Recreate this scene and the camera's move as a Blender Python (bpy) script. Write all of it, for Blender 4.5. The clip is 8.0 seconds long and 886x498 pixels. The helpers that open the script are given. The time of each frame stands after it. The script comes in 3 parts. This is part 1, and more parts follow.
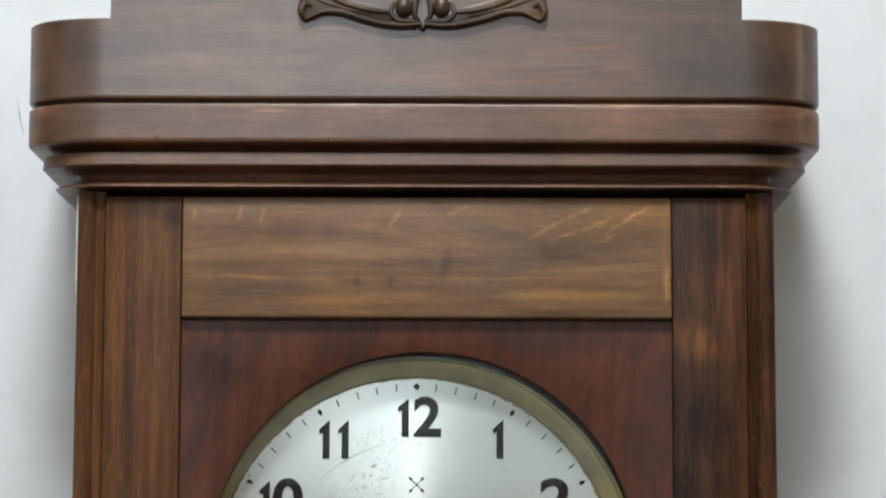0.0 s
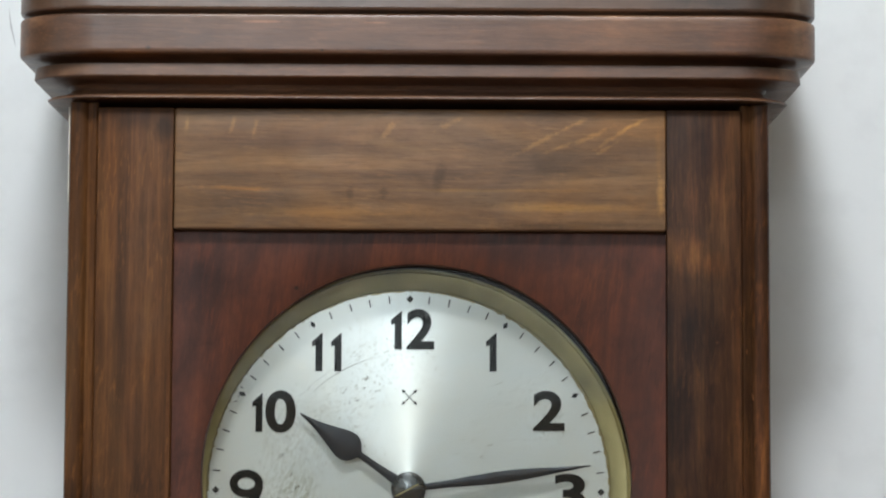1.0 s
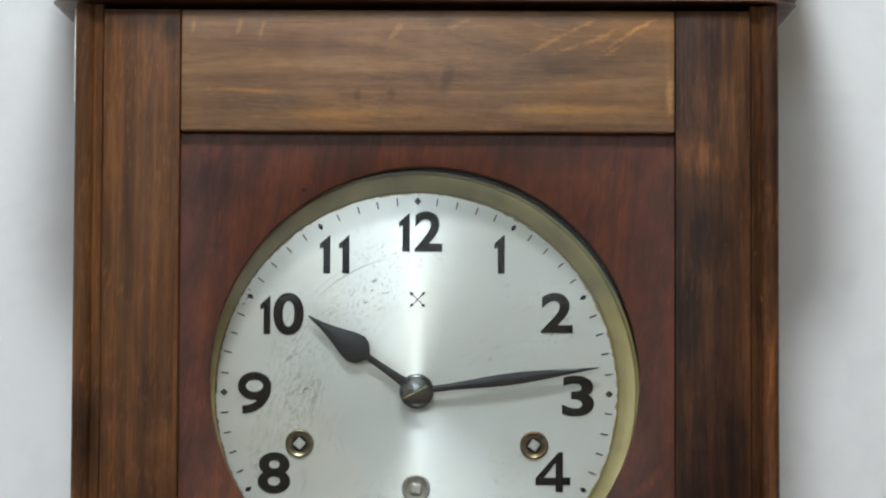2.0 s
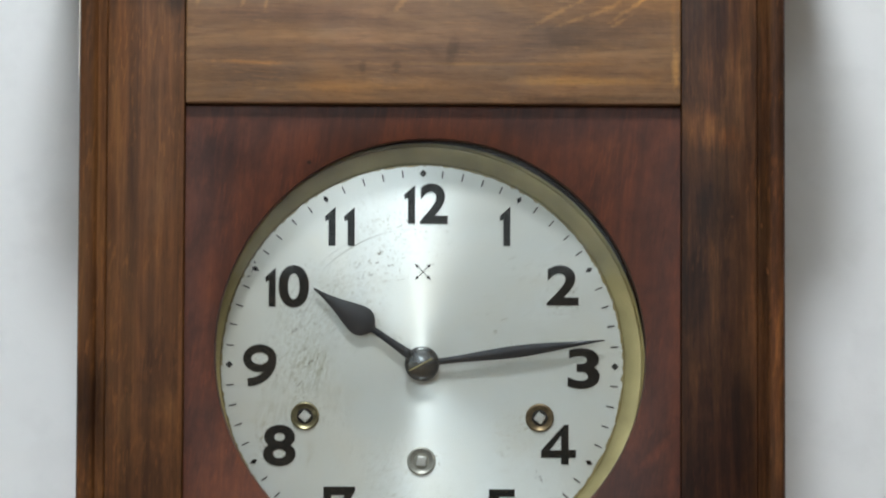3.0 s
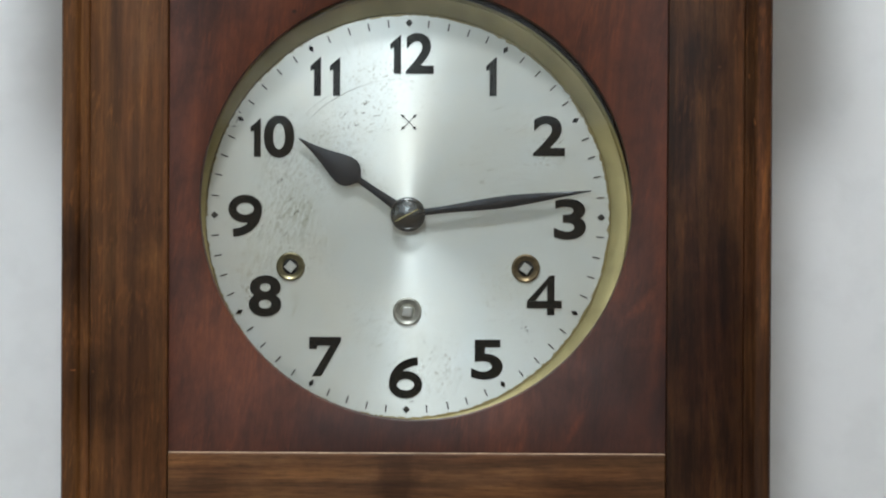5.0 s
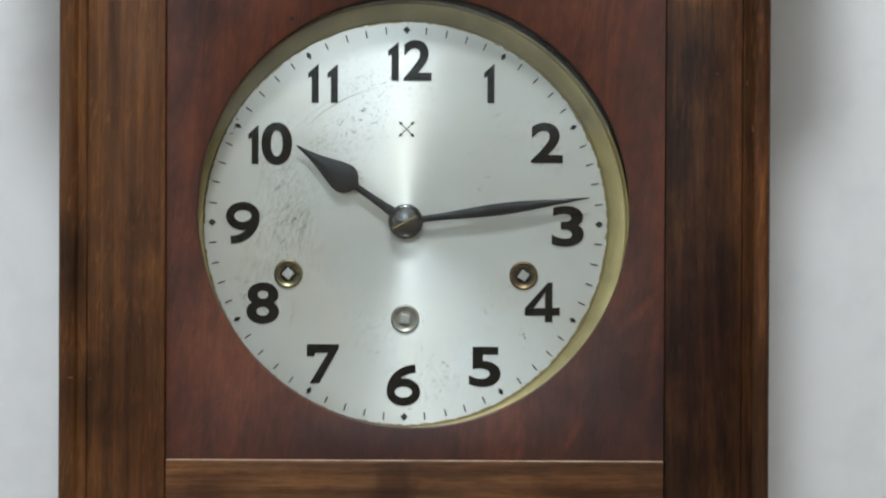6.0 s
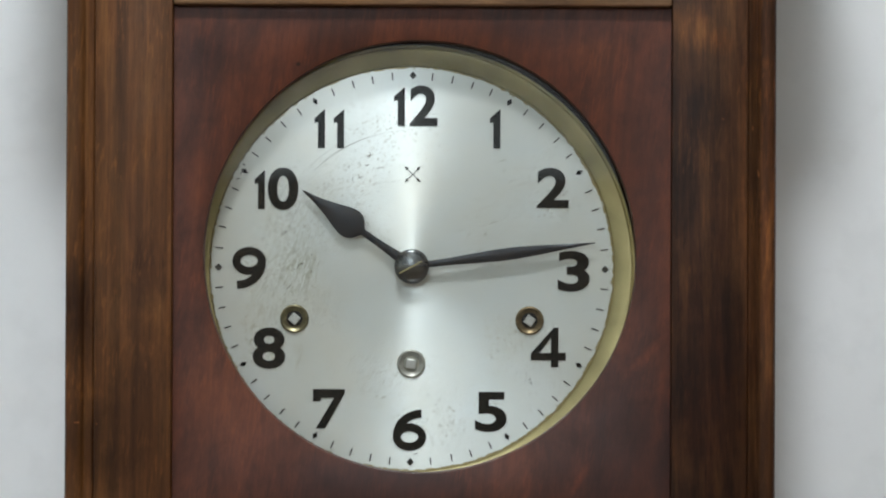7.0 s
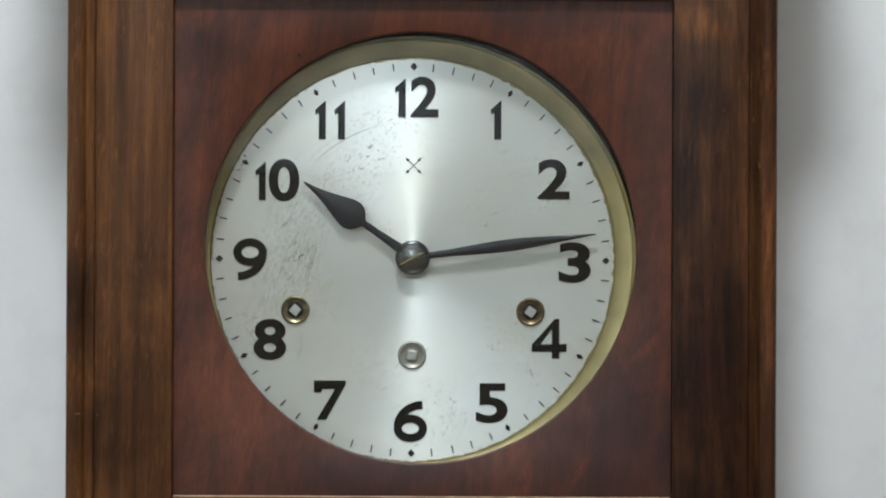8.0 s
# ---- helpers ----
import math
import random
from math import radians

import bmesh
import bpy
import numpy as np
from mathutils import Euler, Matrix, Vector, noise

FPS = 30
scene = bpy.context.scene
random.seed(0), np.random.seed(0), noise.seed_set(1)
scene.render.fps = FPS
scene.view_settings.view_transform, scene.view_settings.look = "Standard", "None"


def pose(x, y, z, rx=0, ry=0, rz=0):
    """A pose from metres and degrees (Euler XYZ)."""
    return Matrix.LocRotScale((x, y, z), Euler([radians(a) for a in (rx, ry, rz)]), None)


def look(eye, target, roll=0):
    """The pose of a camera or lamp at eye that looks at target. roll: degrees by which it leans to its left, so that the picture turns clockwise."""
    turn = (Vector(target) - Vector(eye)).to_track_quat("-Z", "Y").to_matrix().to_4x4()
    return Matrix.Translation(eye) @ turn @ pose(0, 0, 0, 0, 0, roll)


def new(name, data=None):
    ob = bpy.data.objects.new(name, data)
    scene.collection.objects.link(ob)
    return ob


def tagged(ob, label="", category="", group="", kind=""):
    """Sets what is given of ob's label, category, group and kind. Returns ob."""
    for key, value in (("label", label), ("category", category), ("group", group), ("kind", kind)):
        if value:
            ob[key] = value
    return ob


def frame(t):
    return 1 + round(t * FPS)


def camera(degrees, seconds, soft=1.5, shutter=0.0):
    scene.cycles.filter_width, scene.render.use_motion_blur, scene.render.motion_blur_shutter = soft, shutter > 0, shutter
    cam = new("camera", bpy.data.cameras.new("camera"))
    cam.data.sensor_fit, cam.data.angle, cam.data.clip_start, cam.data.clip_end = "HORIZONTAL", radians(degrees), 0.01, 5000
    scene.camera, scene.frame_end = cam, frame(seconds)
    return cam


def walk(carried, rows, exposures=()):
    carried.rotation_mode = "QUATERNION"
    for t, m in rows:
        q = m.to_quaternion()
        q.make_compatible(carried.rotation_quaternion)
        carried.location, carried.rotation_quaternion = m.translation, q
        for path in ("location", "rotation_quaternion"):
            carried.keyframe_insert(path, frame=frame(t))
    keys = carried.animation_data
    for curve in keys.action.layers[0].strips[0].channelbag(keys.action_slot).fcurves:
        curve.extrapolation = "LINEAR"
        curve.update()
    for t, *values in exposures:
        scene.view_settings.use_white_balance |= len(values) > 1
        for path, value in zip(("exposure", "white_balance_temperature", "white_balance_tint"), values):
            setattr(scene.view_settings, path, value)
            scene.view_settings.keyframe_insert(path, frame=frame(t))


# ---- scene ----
cam = camera(19.365, 8.0, soft=2.0, shutter=0.3)
PATH = [
    (0, (0.0095, -1.1653, 1.6045), (0.0078, 0.0258, 1.7503), 0.16),
    (0.5, (0.0096, -1.1628, 1.6038), (0.0095, 0.0309, 1.7266), 0.17),
    (1, (0.0097, -1.1612, 1.6026), (0.0110, 0.0339, 1.7105), 0.29),
    (1.5, (0.0098, -1.1587, 1.6011), (0.0120, 0.0381, 1.6882), 0.26),
    (2, (0.0104, -1.1580, 1.6016), (0.0075, 0.0403, 1.6656), 0.24),
    (2.2, (0.0106, -1.1578, 1.6021), (0.0043, 0.0406, 1.6641), 0.25),
    (3.3, (0.0106, -1.1555, 1.6030), (0.0059, 0.0439, 1.6404), 0.22),
    (3.5, (0.0107, -1.1558, 1.6040), (0.0070, 0.0439, 1.6300), 0.22),
    (4, (0.0101, -1.1538, 1.6035), (0.0095, 0.0462, 1.6109), 0.26),
    (4.5, (0.0097, -1.1522, 1.6033), (0.0108, 0.0478, 1.5904), 0.26),
    (4.7, (0.0099, -1.1521, 1.6032), (0.0115, 0.0478, 1.5840), 0.30),
    (5.8, (0.0101, -1.1516, 1.6028), (0.0129, 0.0482, 1.5838), 0.24),
    (6, (0.0105, -1.1511, 1.6026), (0.0128, 0.0488, 1.5872), 0.27),
    (6.5, (0.0106, -1.1522, 1.6022), (0.0111, 0.0478, 1.6072), 0.25),
    (7, (0.0106, -1.1523, 1.6019), (0.0099, 0.0477, 1.6080), 0.26),
    (7.5, (0.0104, -1.1522, 1.6017), (0.0094, 0.0478, 1.6049), 0.32),
    (8, (0.0106, -1.1522, 1.6016), (0.0095, 0.0478, 1.6040), 0.26),
]
walk(cam, [(t, look(eye, aim, roll)) for t, eye, aim, roll in PATH], exposures=[(0.0, -0.02), (2.0, 0.03), (3.5, 0.04), (4.5, 0.0), (6.0, -0.05), (8.0, -0.08)])

# ---- world and light ----
world = bpy.data.worlds.new("sky")
scene.world = world
world.use_nodes = True
wn = world.node_tree
sky = wn.nodes.new("ShaderNodeTexSky")
sky.sky_type = "NISHITA"
sky.sun_disc = False
sky.sun_elevation = radians(35)
sky.sun_rotation = radians(200)
wn.links.new(sky.outputs[0], wn.nodes["Background"].inputs[0])
wn.nodes["Background"].inputs[1].default_value = 0.1


def lamp(name, kind, place, target, watts, colour, size, size_y=0.0):
    data = bpy.data.lights.new(name, kind)
    data.energy, data.color = watts, colour
    if kind == "AREA":
        data.shape, data.size, data.size_y = "RECTANGLE", size, size_y
    else:
        data.shadow_soft_size = size
    ob = new(name, data)
    ob.matrix_world = look(place, target)
    return ob


# ceiling lamp in front of the clock, left window daylight, two added unseen lights
lamp("ceiling_lamp_light", "POINT", (-0.068, -1.12, 3.0), (0, 0, 1.6), 81, (0.925, 0.98, 1.02), 0.15)
# unseen light added for the cornice's right corner highlight and a warmer wall shadow
lamp("added_side_light", "AREA", (2.19, -0.5, 2.15), (0, -0.5, 2.15), 3.2, (1.0, 0.88, 0.70), 0.08, 0.9)
lamp("window_light", "AREA", (-2.18, -2.3, 1.7), (0, -2.3, 1.7), 7.5, (0.70, 0.89, 1.0), 1.2, 1.2)
# unseen area light added behind the camera for the frieze's cool sheen
lamp("added_sheen_light", "AREA", (-0.34, -3.1, 2.44), (-0.34, 0, 2.44), 11.5, (0.84, 0.93, 1.0), 0.7, 0.4)


# ---- materials ----
def material(name):
    mat = bpy.data.materials.new(name)
    mat.use_nodes = True
    nt = mat.node_tree
    return mat, nt, nt.nodes["Principled BSDF"]


def node(nt, kind, links=(), **values):
    n = nt.nodes.new(kind)
    for key, value in values.items():
        if key in n.inputs:
            n.inputs[key].default_value = value
    for sock, source in links:
        nt.links.new(source, n.inputs[sock])
    return n


def ramp(nt, source, stops):
    n = nt.nodes.new("ShaderNodeValToRGB")
    while len(n.color_ramp.elements) < len(stops):
        n.color_ramp.elements.new(0.5)
    for e, (at, c) in zip(n.color_ramp.elements, stops):
        e.position = at
        e.color = (*c, 1) if len(c) == 3 else (c[0], c[0], c[0], 1)
    nt.links.new(source, n.inputs[0])
    return n.outputs[0]


def mix(nt, kind, factor, a, b):
    n = nt.nodes.new("ShaderNodeMix")
    n.data_type, n.blend_type = "RGBA", kind
    for sock, v in ((0, factor), (6, a), (7, b)):
        if isinstance(v, (int, float)):
            n.inputs[sock].default_value = v
        elif isinstance(v, tuple):
            n.inputs[sock].default_value = (*v, 1)
        else:
            nt.links.new(v, n.inputs[sock])
    return n.outputs[2]


def coords(nt, scale, rot=(0, 0, 0), loc=(0, 0, 0)):
    tc = nt.nodes.new("ShaderNodeTexCoord")
    mp = nt.nodes.new("ShaderNodeMapping")
    mp.vector_type = "TEXTURE"
    mp.inputs["Scale"].default_value = [1 / v for v in scale]
    mp.inputs["Rotation"].default_value = [radians(v) for v in rot]
    mp.inputs["Location"].default_value = loc
    nt.links.new(tc.outputs["Object"], mp.inputs[0])
    return mp.outputs[0]


def noise_tex(nt, vec, scale, detail=4.0, rough=0.55, warp=0.0):
    n = nt.nodes.new("ShaderNodeTexNoise")
    nt.links.new(vec, n.inputs["Vector"])
    for key, v in (("Scale", scale), ("Detail", detail), ("Roughness", rough), ("Distortion", warp)):
        n.inputs[key].default_value = v
    return n.outputs["Fac"]


def bumped(nt, bsdf, height, strength, distance):
    b = nt.nodes.new("ShaderNodeBump")
    b.inputs["Strength"].default_value, b.inputs["Distance"].default_value = strength, distance
    nt.links.new(height, b.inputs["Height"])
    nt.links.new(b.outputs[0], bsdf.inputs["Normal"])


RAGGED = {}


def blot(nt, x, z, rx, rz, wobble=0.5, angle=0.0):
    """1 in the middle of a patch at (x, z) millimetres from the dial's middle, with half widths rx and rz, leaning by
    angle degrees, 0 outside it; its edge is ragged.
    """
    tc = nt.nodes.new("ShaderNodeTexCoord")
    mp = nt.nodes.new("ShaderNodeMapping")
    mp.vector_type = "TEXTURE"
    mp.inputs["Location"].default_value = (x / 1000, 0, z / 1000 + 0.37)
    mp.inputs["Rotation"].default_value = (0, -radians(angle), 0)
    mp.inputs["Scale"].default_value = (rx / 1000, 1e5, rz / 1000)
    nt.links.new(tc.outputs["Object"], mp.inputs[0])
    ln = nt.nodes.new("ShaderNodeVectorMath")
    ln.operation = "LENGTH"
    nt.links.new(mp.outputs[0], ln.inputs[0])
    if nt not in RAGGED:
        RAGGED[nt] = noise_tex(nt, coords(nt, (1, 1, 0.5)), 110, 5, 0.65), noise_tex(nt, coords(nt, (1, 1, 1)), 420, 4, 0.7)
    rag = nt.nodes.new("ShaderNodeMath")
    rag.operation = "MULTIPLY_ADD"
    nt.links.new(RAGGED[nt][1 if min(rx, rz) < 4 else 0], rag.inputs[0])
    rag.inputs[1].default_value = wobble * 2.2
    nt.links.new(ln.outputs["Value"], rag.inputs[2])
    mid = nt.nodes.new("ShaderNodeMath")
    mid.operation = "SUBTRACT"
    nt.links.new(rag.outputs[0], mid.inputs[0])
    mid.inputs[1].default_value = wobble * 1.1
    return ramp(nt, mid.outputs[0], [(0.3, (1.0,)), (1.0, (0.0,))])


def wood(name, tones, grain="x", seed=0.0, lean=0.0, blotch=0.5, rough=0.4, coat=0.0, spec=0.35, lines=0.8, blotch_size=14.0, long=0.06, mottled=0.7, rings_of=0.0, period=9.0, hue=0.0, dashes=0.0, coat_rough=0.33, stains_and_shade=()):
    """Stained wood: broad figure, growth rings, long streaks, fibres, pores, short bright dashes and blotches of stain;
    last argument: rows of x, z, half widths, a tint and a lean, for stain marks and painted shade.
    """
    mat, nt, b = material(name)

    def along(k):
        return (k, 1, 1) if grain == "x" else (1, 1, k)
    at = (seed, seed * 0.7, seed * 1.3)
    turn = (0, lean, 0)
    figure = noise_tex(nt, coords(nt, along(0.13), turn, at), 46, 6, 0.62, 1.6)
    streak = noise_tex(nt, coords(nt, along(long), turn, at), 210, 5, 0.62, 0.5)
    fibre = noise_tex(nt, coords(nt, along(long * 1.3), turn, at), 560, 4, 0.65, 0.3)
    pore = noise_tex(nt, coords(nt, along(0.07), turn, at), 1150, 3, 0.6)
    stain = noise_tex(nt, coords(nt, along(0.5), (0, lean * 3, 0), at), blotch_size, 6, 0.66, 0.8)
    mottle = noise_tex(nt, coords(nt, along(0.7), (0, 20, 0), at), 75, 5, 0.7, 0.5)
    c = ramp(nt, figure, [(0.30, tones[0]), (0.5, tones[1]), (0.70, tones[2])])
    if rings_of:
        w = nt.nodes.new("ShaderNodeTexWave")
        w.wave_type, w.bands_direction = "BANDS", "Z" if grain == "x" else "X"
        nt.links.new(coords(nt, along(0.035), turn, at), w.inputs["Vector"])
        for key, v in (("Scale", 314 / period), ("Distortion", 7.0), ("Detail", 4.0), ("Detail Scale", 1.1), ("Detail Roughness", 0.62)):
            w.inputs[key].default_value = v
        c = mix(nt, "MULTIPLY", rings_of, c, ramp(nt, w.outputs["Fac"], [(0.0, (0.62, 0.60, 0.60)), (0.45, (0.96, 0.95, 0.95)), (0.85, (1.22, 1.20, 1.12)), (1.0, (1.02, 0.98, 0.95))]))
    c = mix(nt, "MULTIPLY", lines, c, ramp(nt, streak, [(0.34, (0.55,)), (0.5, (0.95,)), (0.66, (1.3,))]))
    c = mix(nt, "MULTIPLY", lines * 0.75, c, ramp(nt, fibre, [(0.40, (0.60,)), (0.52, (1.0,)), (0.62, (1.35,))]))
    c = mix(nt, "MULTIPLY", 0.22 + 0.35 * lines, c, ramp(nt, pore, [(0.35, (0.4,)), (0.45, (1.0,))]))
    c = mix(nt, "MULTIPLY", blotch, c, ramp(nt, stain, [(0.33, (0.35,)), (0.5, (0.92,)), (0.68, (1.45,))]))
    c = mix(nt, "MULTIPLY", blotch * mottled, c, ramp(nt, mottle, [(0.3, (0.6,)), (0.5, (1.0,)), (0.7, (1.25,))]))
    if hue:
        tone = noise_tex(nt, coords(nt, along(0.4), turn, (seed + 3, seed, seed)), 34, 5, 0.65, 0.6)
        c = mix(nt, "MULTIPLY", hue, c, ramp(nt, tone, [(0.34, (0.84, 0.93, 1.18)), (0.5, (1.0, 1.0, 1.0)), (0.66, (1.13, 1.03, 0.82))]))
    if dashes:
        short = noise_tex(nt, coords(nt, along(0.14), (0, lean + 4, 0), at), 700, 2, 0.6, 0.3)
        zone = noise_tex(nt, coords(nt, (1, 1, 0.8), (0, 25, 0), at), 42, 4, 0.65)
        f = mix(nt, "MULTIPLY", 1.0, ramp(nt, short, [(0.53, (0.0,)), (0.64, (1.0,))]), ramp(nt, zone, [(0.44, (0.0,)), (0.62, (dashes,))]))
        c = mix(nt, "MIX", f, c, tuple(v * k for v, k in zip(tones[2], (1.7, 1.5, 1.2))))
    for x, z, rx, rz, tint, *tilt in stains_and_shade:
        c = mix(nt, "MULTIPLY", blot(nt, x, z, rx, rz, angle=tilt[0] if tilt else 0.0), c, tint if isinstance(tint, tuple) else (tint, tint, tint))
    nt.links.new(c, b.inputs["Base Color"])
    nt.links.new(ramp(nt, mottle, [(0.3, (rough + 0.1,)), (0.7, (rough - 0.07,))]), b.inputs["Roughness"])
    b.inputs["Specular IOR Level"].default_value = spec
    b.inputs["Coat Weight"].default_value = coat
    b.inputs["Coat Roughness"].default_value = coat_rough
    bumped(nt, b, mix(nt, "ADD", 0.6, fibre, pore), 0.25, 0.0004)
    return mat


# the pale blue tint paints sheen, the broad dark ones shade both rounded ends
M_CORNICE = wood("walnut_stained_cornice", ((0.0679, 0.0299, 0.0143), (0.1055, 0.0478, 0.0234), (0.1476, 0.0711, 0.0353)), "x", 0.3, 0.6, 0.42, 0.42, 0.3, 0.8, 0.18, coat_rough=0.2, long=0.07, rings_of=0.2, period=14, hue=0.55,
                 stains_and_shade=((-60, 225, 70, 16, (1.08, 1.1, 1.14)), (112, 228, 24, 7, (0.62, 0.62, 0.72)), (-150, 230, 30, 30, (0.78, 0.74, 0.66)), (142, 228, 50, 40, (0.48, 0.45, 0.40)), (160, 200, 22, 12, (1.2, 1.1, 0.9)), (70, 236, 40, 1.6, (1.35, 1.25, 1.0), 5), (40, 221, 36, 1.2, (1.3, 1.2, 1.0), 2), (60, 227, 30, 0.9, (0.6, 0.6, 0.62), 3)))
# broad dark tints paint shade on both ends; thin pale lines follow the edges
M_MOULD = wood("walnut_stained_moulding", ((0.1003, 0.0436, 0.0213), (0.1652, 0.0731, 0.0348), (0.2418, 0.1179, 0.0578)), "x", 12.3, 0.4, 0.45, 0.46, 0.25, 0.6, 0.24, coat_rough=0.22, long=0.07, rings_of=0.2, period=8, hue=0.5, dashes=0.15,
               stains_and_shade=((-160, 190, 30, 30, (0.7, 0.66, 0.6)), (60, 186, 40, 3, (1.25, 1.15, 0.95)), (150, 184, 30, 4, (1.25, 1.12, 0.9)), (160, 194, 36, 26, (0.52, 0.47, 0.42)), (-43.5, 194.8, 1.0, 0.9, 0.2), (-121, 195.5, 1.6, 1.4, 0.35), (-70, 207.5, 12, 0.8, 2.2), (-20, 207.3, 8, 0.6, 1.8), (-135, 193, 22, 1.6, (1.5, 1.3, 1.0)), (140, 200, 16, 8, (1.35, 1.15, 0.85))))
# the upper part is darker and greyer, the lower part more golden
M_RAIL = wood("golden_brown_rail", ((0.1414, 0.0744, 0.0372), (0.1916, 0.1032, 0.0493), (0.2492, 0.1395, 0.0642)), "x", 1.7, -0.5, 0.36, 0.43, 0.0, 0.38, 0.18, long=0.05, rings_of=0.35, period=12, hue=0.85, dashes=0.2,
              stains_and_shade=((-40, 124, 52, 3.6, (1.28, 1.22, 0.98), -1), (-82, 134.5, 24, 1.3, (1.6, 1.4, 1.0), -2), (30, 134, 62, 1.0, (1.3, 1.25, 1.0)), (66, 126.5, 40, 2.6, (1.3, 1.25, 0.95)), (72, 118.5, 44, 2.6, 0.66), (-50, 160, 62, 9, (0.82, 0.80, 0.86)), (62, 148, 44, 9, 0.80), (58, 146, 10, 6, 0.75), (9, 140, 3.4, 9, 0.62, -12), (-31, 132.5, 2.4, 3.6, 0.66), (-16, 133, 2.6, 4, 0.66), (108.8, 132, 2.2, 11, (2.1, 2.0, 1.4)), (108, 152, 2.0, 12, (1.25, 1.2, 1.0))))
# bright ray flecks across the corner of the upper rail
RAYS = ((54, 156, 14, 0.9, 28), (78, 159, 10, 1.0, 25), (90, 160, 11.5, 0.9, 33), (13, 164, 6, 1.1, 24), (63, 153.5, 8, 0.7, 21), (97, 164, 6, 0.8, 30), (70, 164, 8, 0.7, 24), (84, 153, 6, 0.7, 30), (-104.7, 163, 4.2, 0.9, 86), (-84, 163.5, 4.4, 0.8, 72), (-74, 162, 5, 0.9, 76), (-14, 161, 5, 1.3, 60))


def flecked(mat, rays, gain):
    nt = mat.node_tree
    sock = nt.nodes["Principled BSDF"].inputs["Base Color"]
    c = sock.links[0].from_socket
    for x, z, rx, rz, lean in rays:
        c = mix(nt, "MULTIPLY", blot(nt, x, z, rx * 1.15, rz * 1.5, 1.2, lean), c, gain)
    nt.links.new(c, sock)


flecked(M_RAIL, RAYS, (1.5, 1.47, 1.22))
M_RAIL_LOW = wood("brown_lower_rail", ((0.070, 0.029, 0.0120), (0.112, 0.049, 0.0190), (0.168, 0.078, 0.0295)), "x", 11.7, -0.6, 0.5, 0.48, 0.0, 0.16, 0.55, rings_of=0.5, period=10, hue=0.5,
                  stains_and_shade=((-8, -118, 14, 18, (0.5, 0.46, 0.44)), (-90, -120, 18, 18, (0.7, 0.66, 0.62)), (70, -122, 30, 12, (0.75, 0.7, 0.66)), (-50, -114, 30, 6, (1.3, 1.25, 1.1))))
# darker across the top and towards the bottom, with a pale inner edge
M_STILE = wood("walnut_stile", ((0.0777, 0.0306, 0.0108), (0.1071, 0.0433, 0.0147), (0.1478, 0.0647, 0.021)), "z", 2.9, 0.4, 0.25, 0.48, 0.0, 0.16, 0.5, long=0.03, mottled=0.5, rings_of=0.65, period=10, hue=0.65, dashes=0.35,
               stains_and_shade=((-152, -20, 12, 30, (0.36, 0.34, 0.34)), (-120, -2, 9, 20, (0.62, 0.6, 0.6)), (-115, 163, 6, 9, (0.4, 0.42, 0.50)), (-130, 168, 24, 9, (0.55, 0.53, 0.55)), (-146, -80, 16, 30, (0.5, 0.48, 0.47)), (-126, -66, 24, 60, (0.58, 0.56, 0.55)), (-152.5, -70, 1.6, 0.6, 4), (-143.5, -70.5, 0.8, 0.9, 3), (-112.0, 20, 0.8, 140, 1.35), (-119, 40, 3, 40, 0.8)))
# the tint at (126, 152) paints the cornice's shadow; lower rows darken the bottom
M_STILE_DARK = wood("dark_blotched_stile", ((0.0295, 0.0107, 0.0047), (0.0524, 0.0203, 0.0077), (0.0945, 0.0406, 0.0137)), "z", 4.4, -1.0, 0.55, 0.48, 0.0, 0.16, 0.75, blotch_size=20.0, long=0.045, mottled=0.6, rings_of=0.3, period=11, hue=0.55, dashes=0.3,
                    stains_and_shade=((127, 70, 14, 20, (0.42, 0.40, 0.40)), (120, 106, 10, 17, (1.9, 1.85, 1.5), 60), (133, 100, 8, 8, (1.5, 1.3, 1.0)), (117, 36, 8, 26, (0.55, 0.53, 0.5)), (128, -50, 26, 84, (0.46, 0.36, 0.36)), (154, 40, 4, 110, (1.9, 1.75, 1.5)), (126, 152, 16, 22, (0.6, 0.54, 0.54)), (126, -105, 22, 22, 0.6), (143, 60, 1.3, 46, (1.5, 1.4, 1.2)), (150, 42, 0.6, 2.4, 4, 8), (147.5, 62, 0.6, 1.6, 3), (134, 66, 1.0, 0.8, 2.6)))
# darker below the top rail, in the upper left corner and towards the bottom
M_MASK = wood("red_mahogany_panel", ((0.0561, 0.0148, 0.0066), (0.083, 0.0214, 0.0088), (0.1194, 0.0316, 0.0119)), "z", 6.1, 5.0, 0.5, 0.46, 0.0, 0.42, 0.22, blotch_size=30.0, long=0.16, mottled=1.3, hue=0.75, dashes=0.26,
              stains_and_shade=((-88, -52, 24, 36, (1.45, 1.5, 1.3)), (-20, -98, 70, 18, (0.5, 0.46, 0.56)), (90, -84, 46, 56, (0.46, 0.42, 0.50)), (-96, 95, 20, 16, (0.55, 0.52, 0.58)), (60, 106, 46, 9, (0.72, 0.7, 0.76)), (102, 20, 18, 84, (0.82, 0.78, 0.80)), (80, 95, 16, 12, (1.2, 1.25, 1.15)), (-60, 100, 14, 10, (1.2, 1.2, 1.15)), (-55, 90, 1.4, 1.2, 0.15), (-98, 20, 10, 40, (1.2, 1.2, 1.15)), (100, -40, 14, 3, (1.7, 1.6, 1.3), 48), (72, -94, 12, 2.2, (1.7, 1.6, 1.3), 58)))
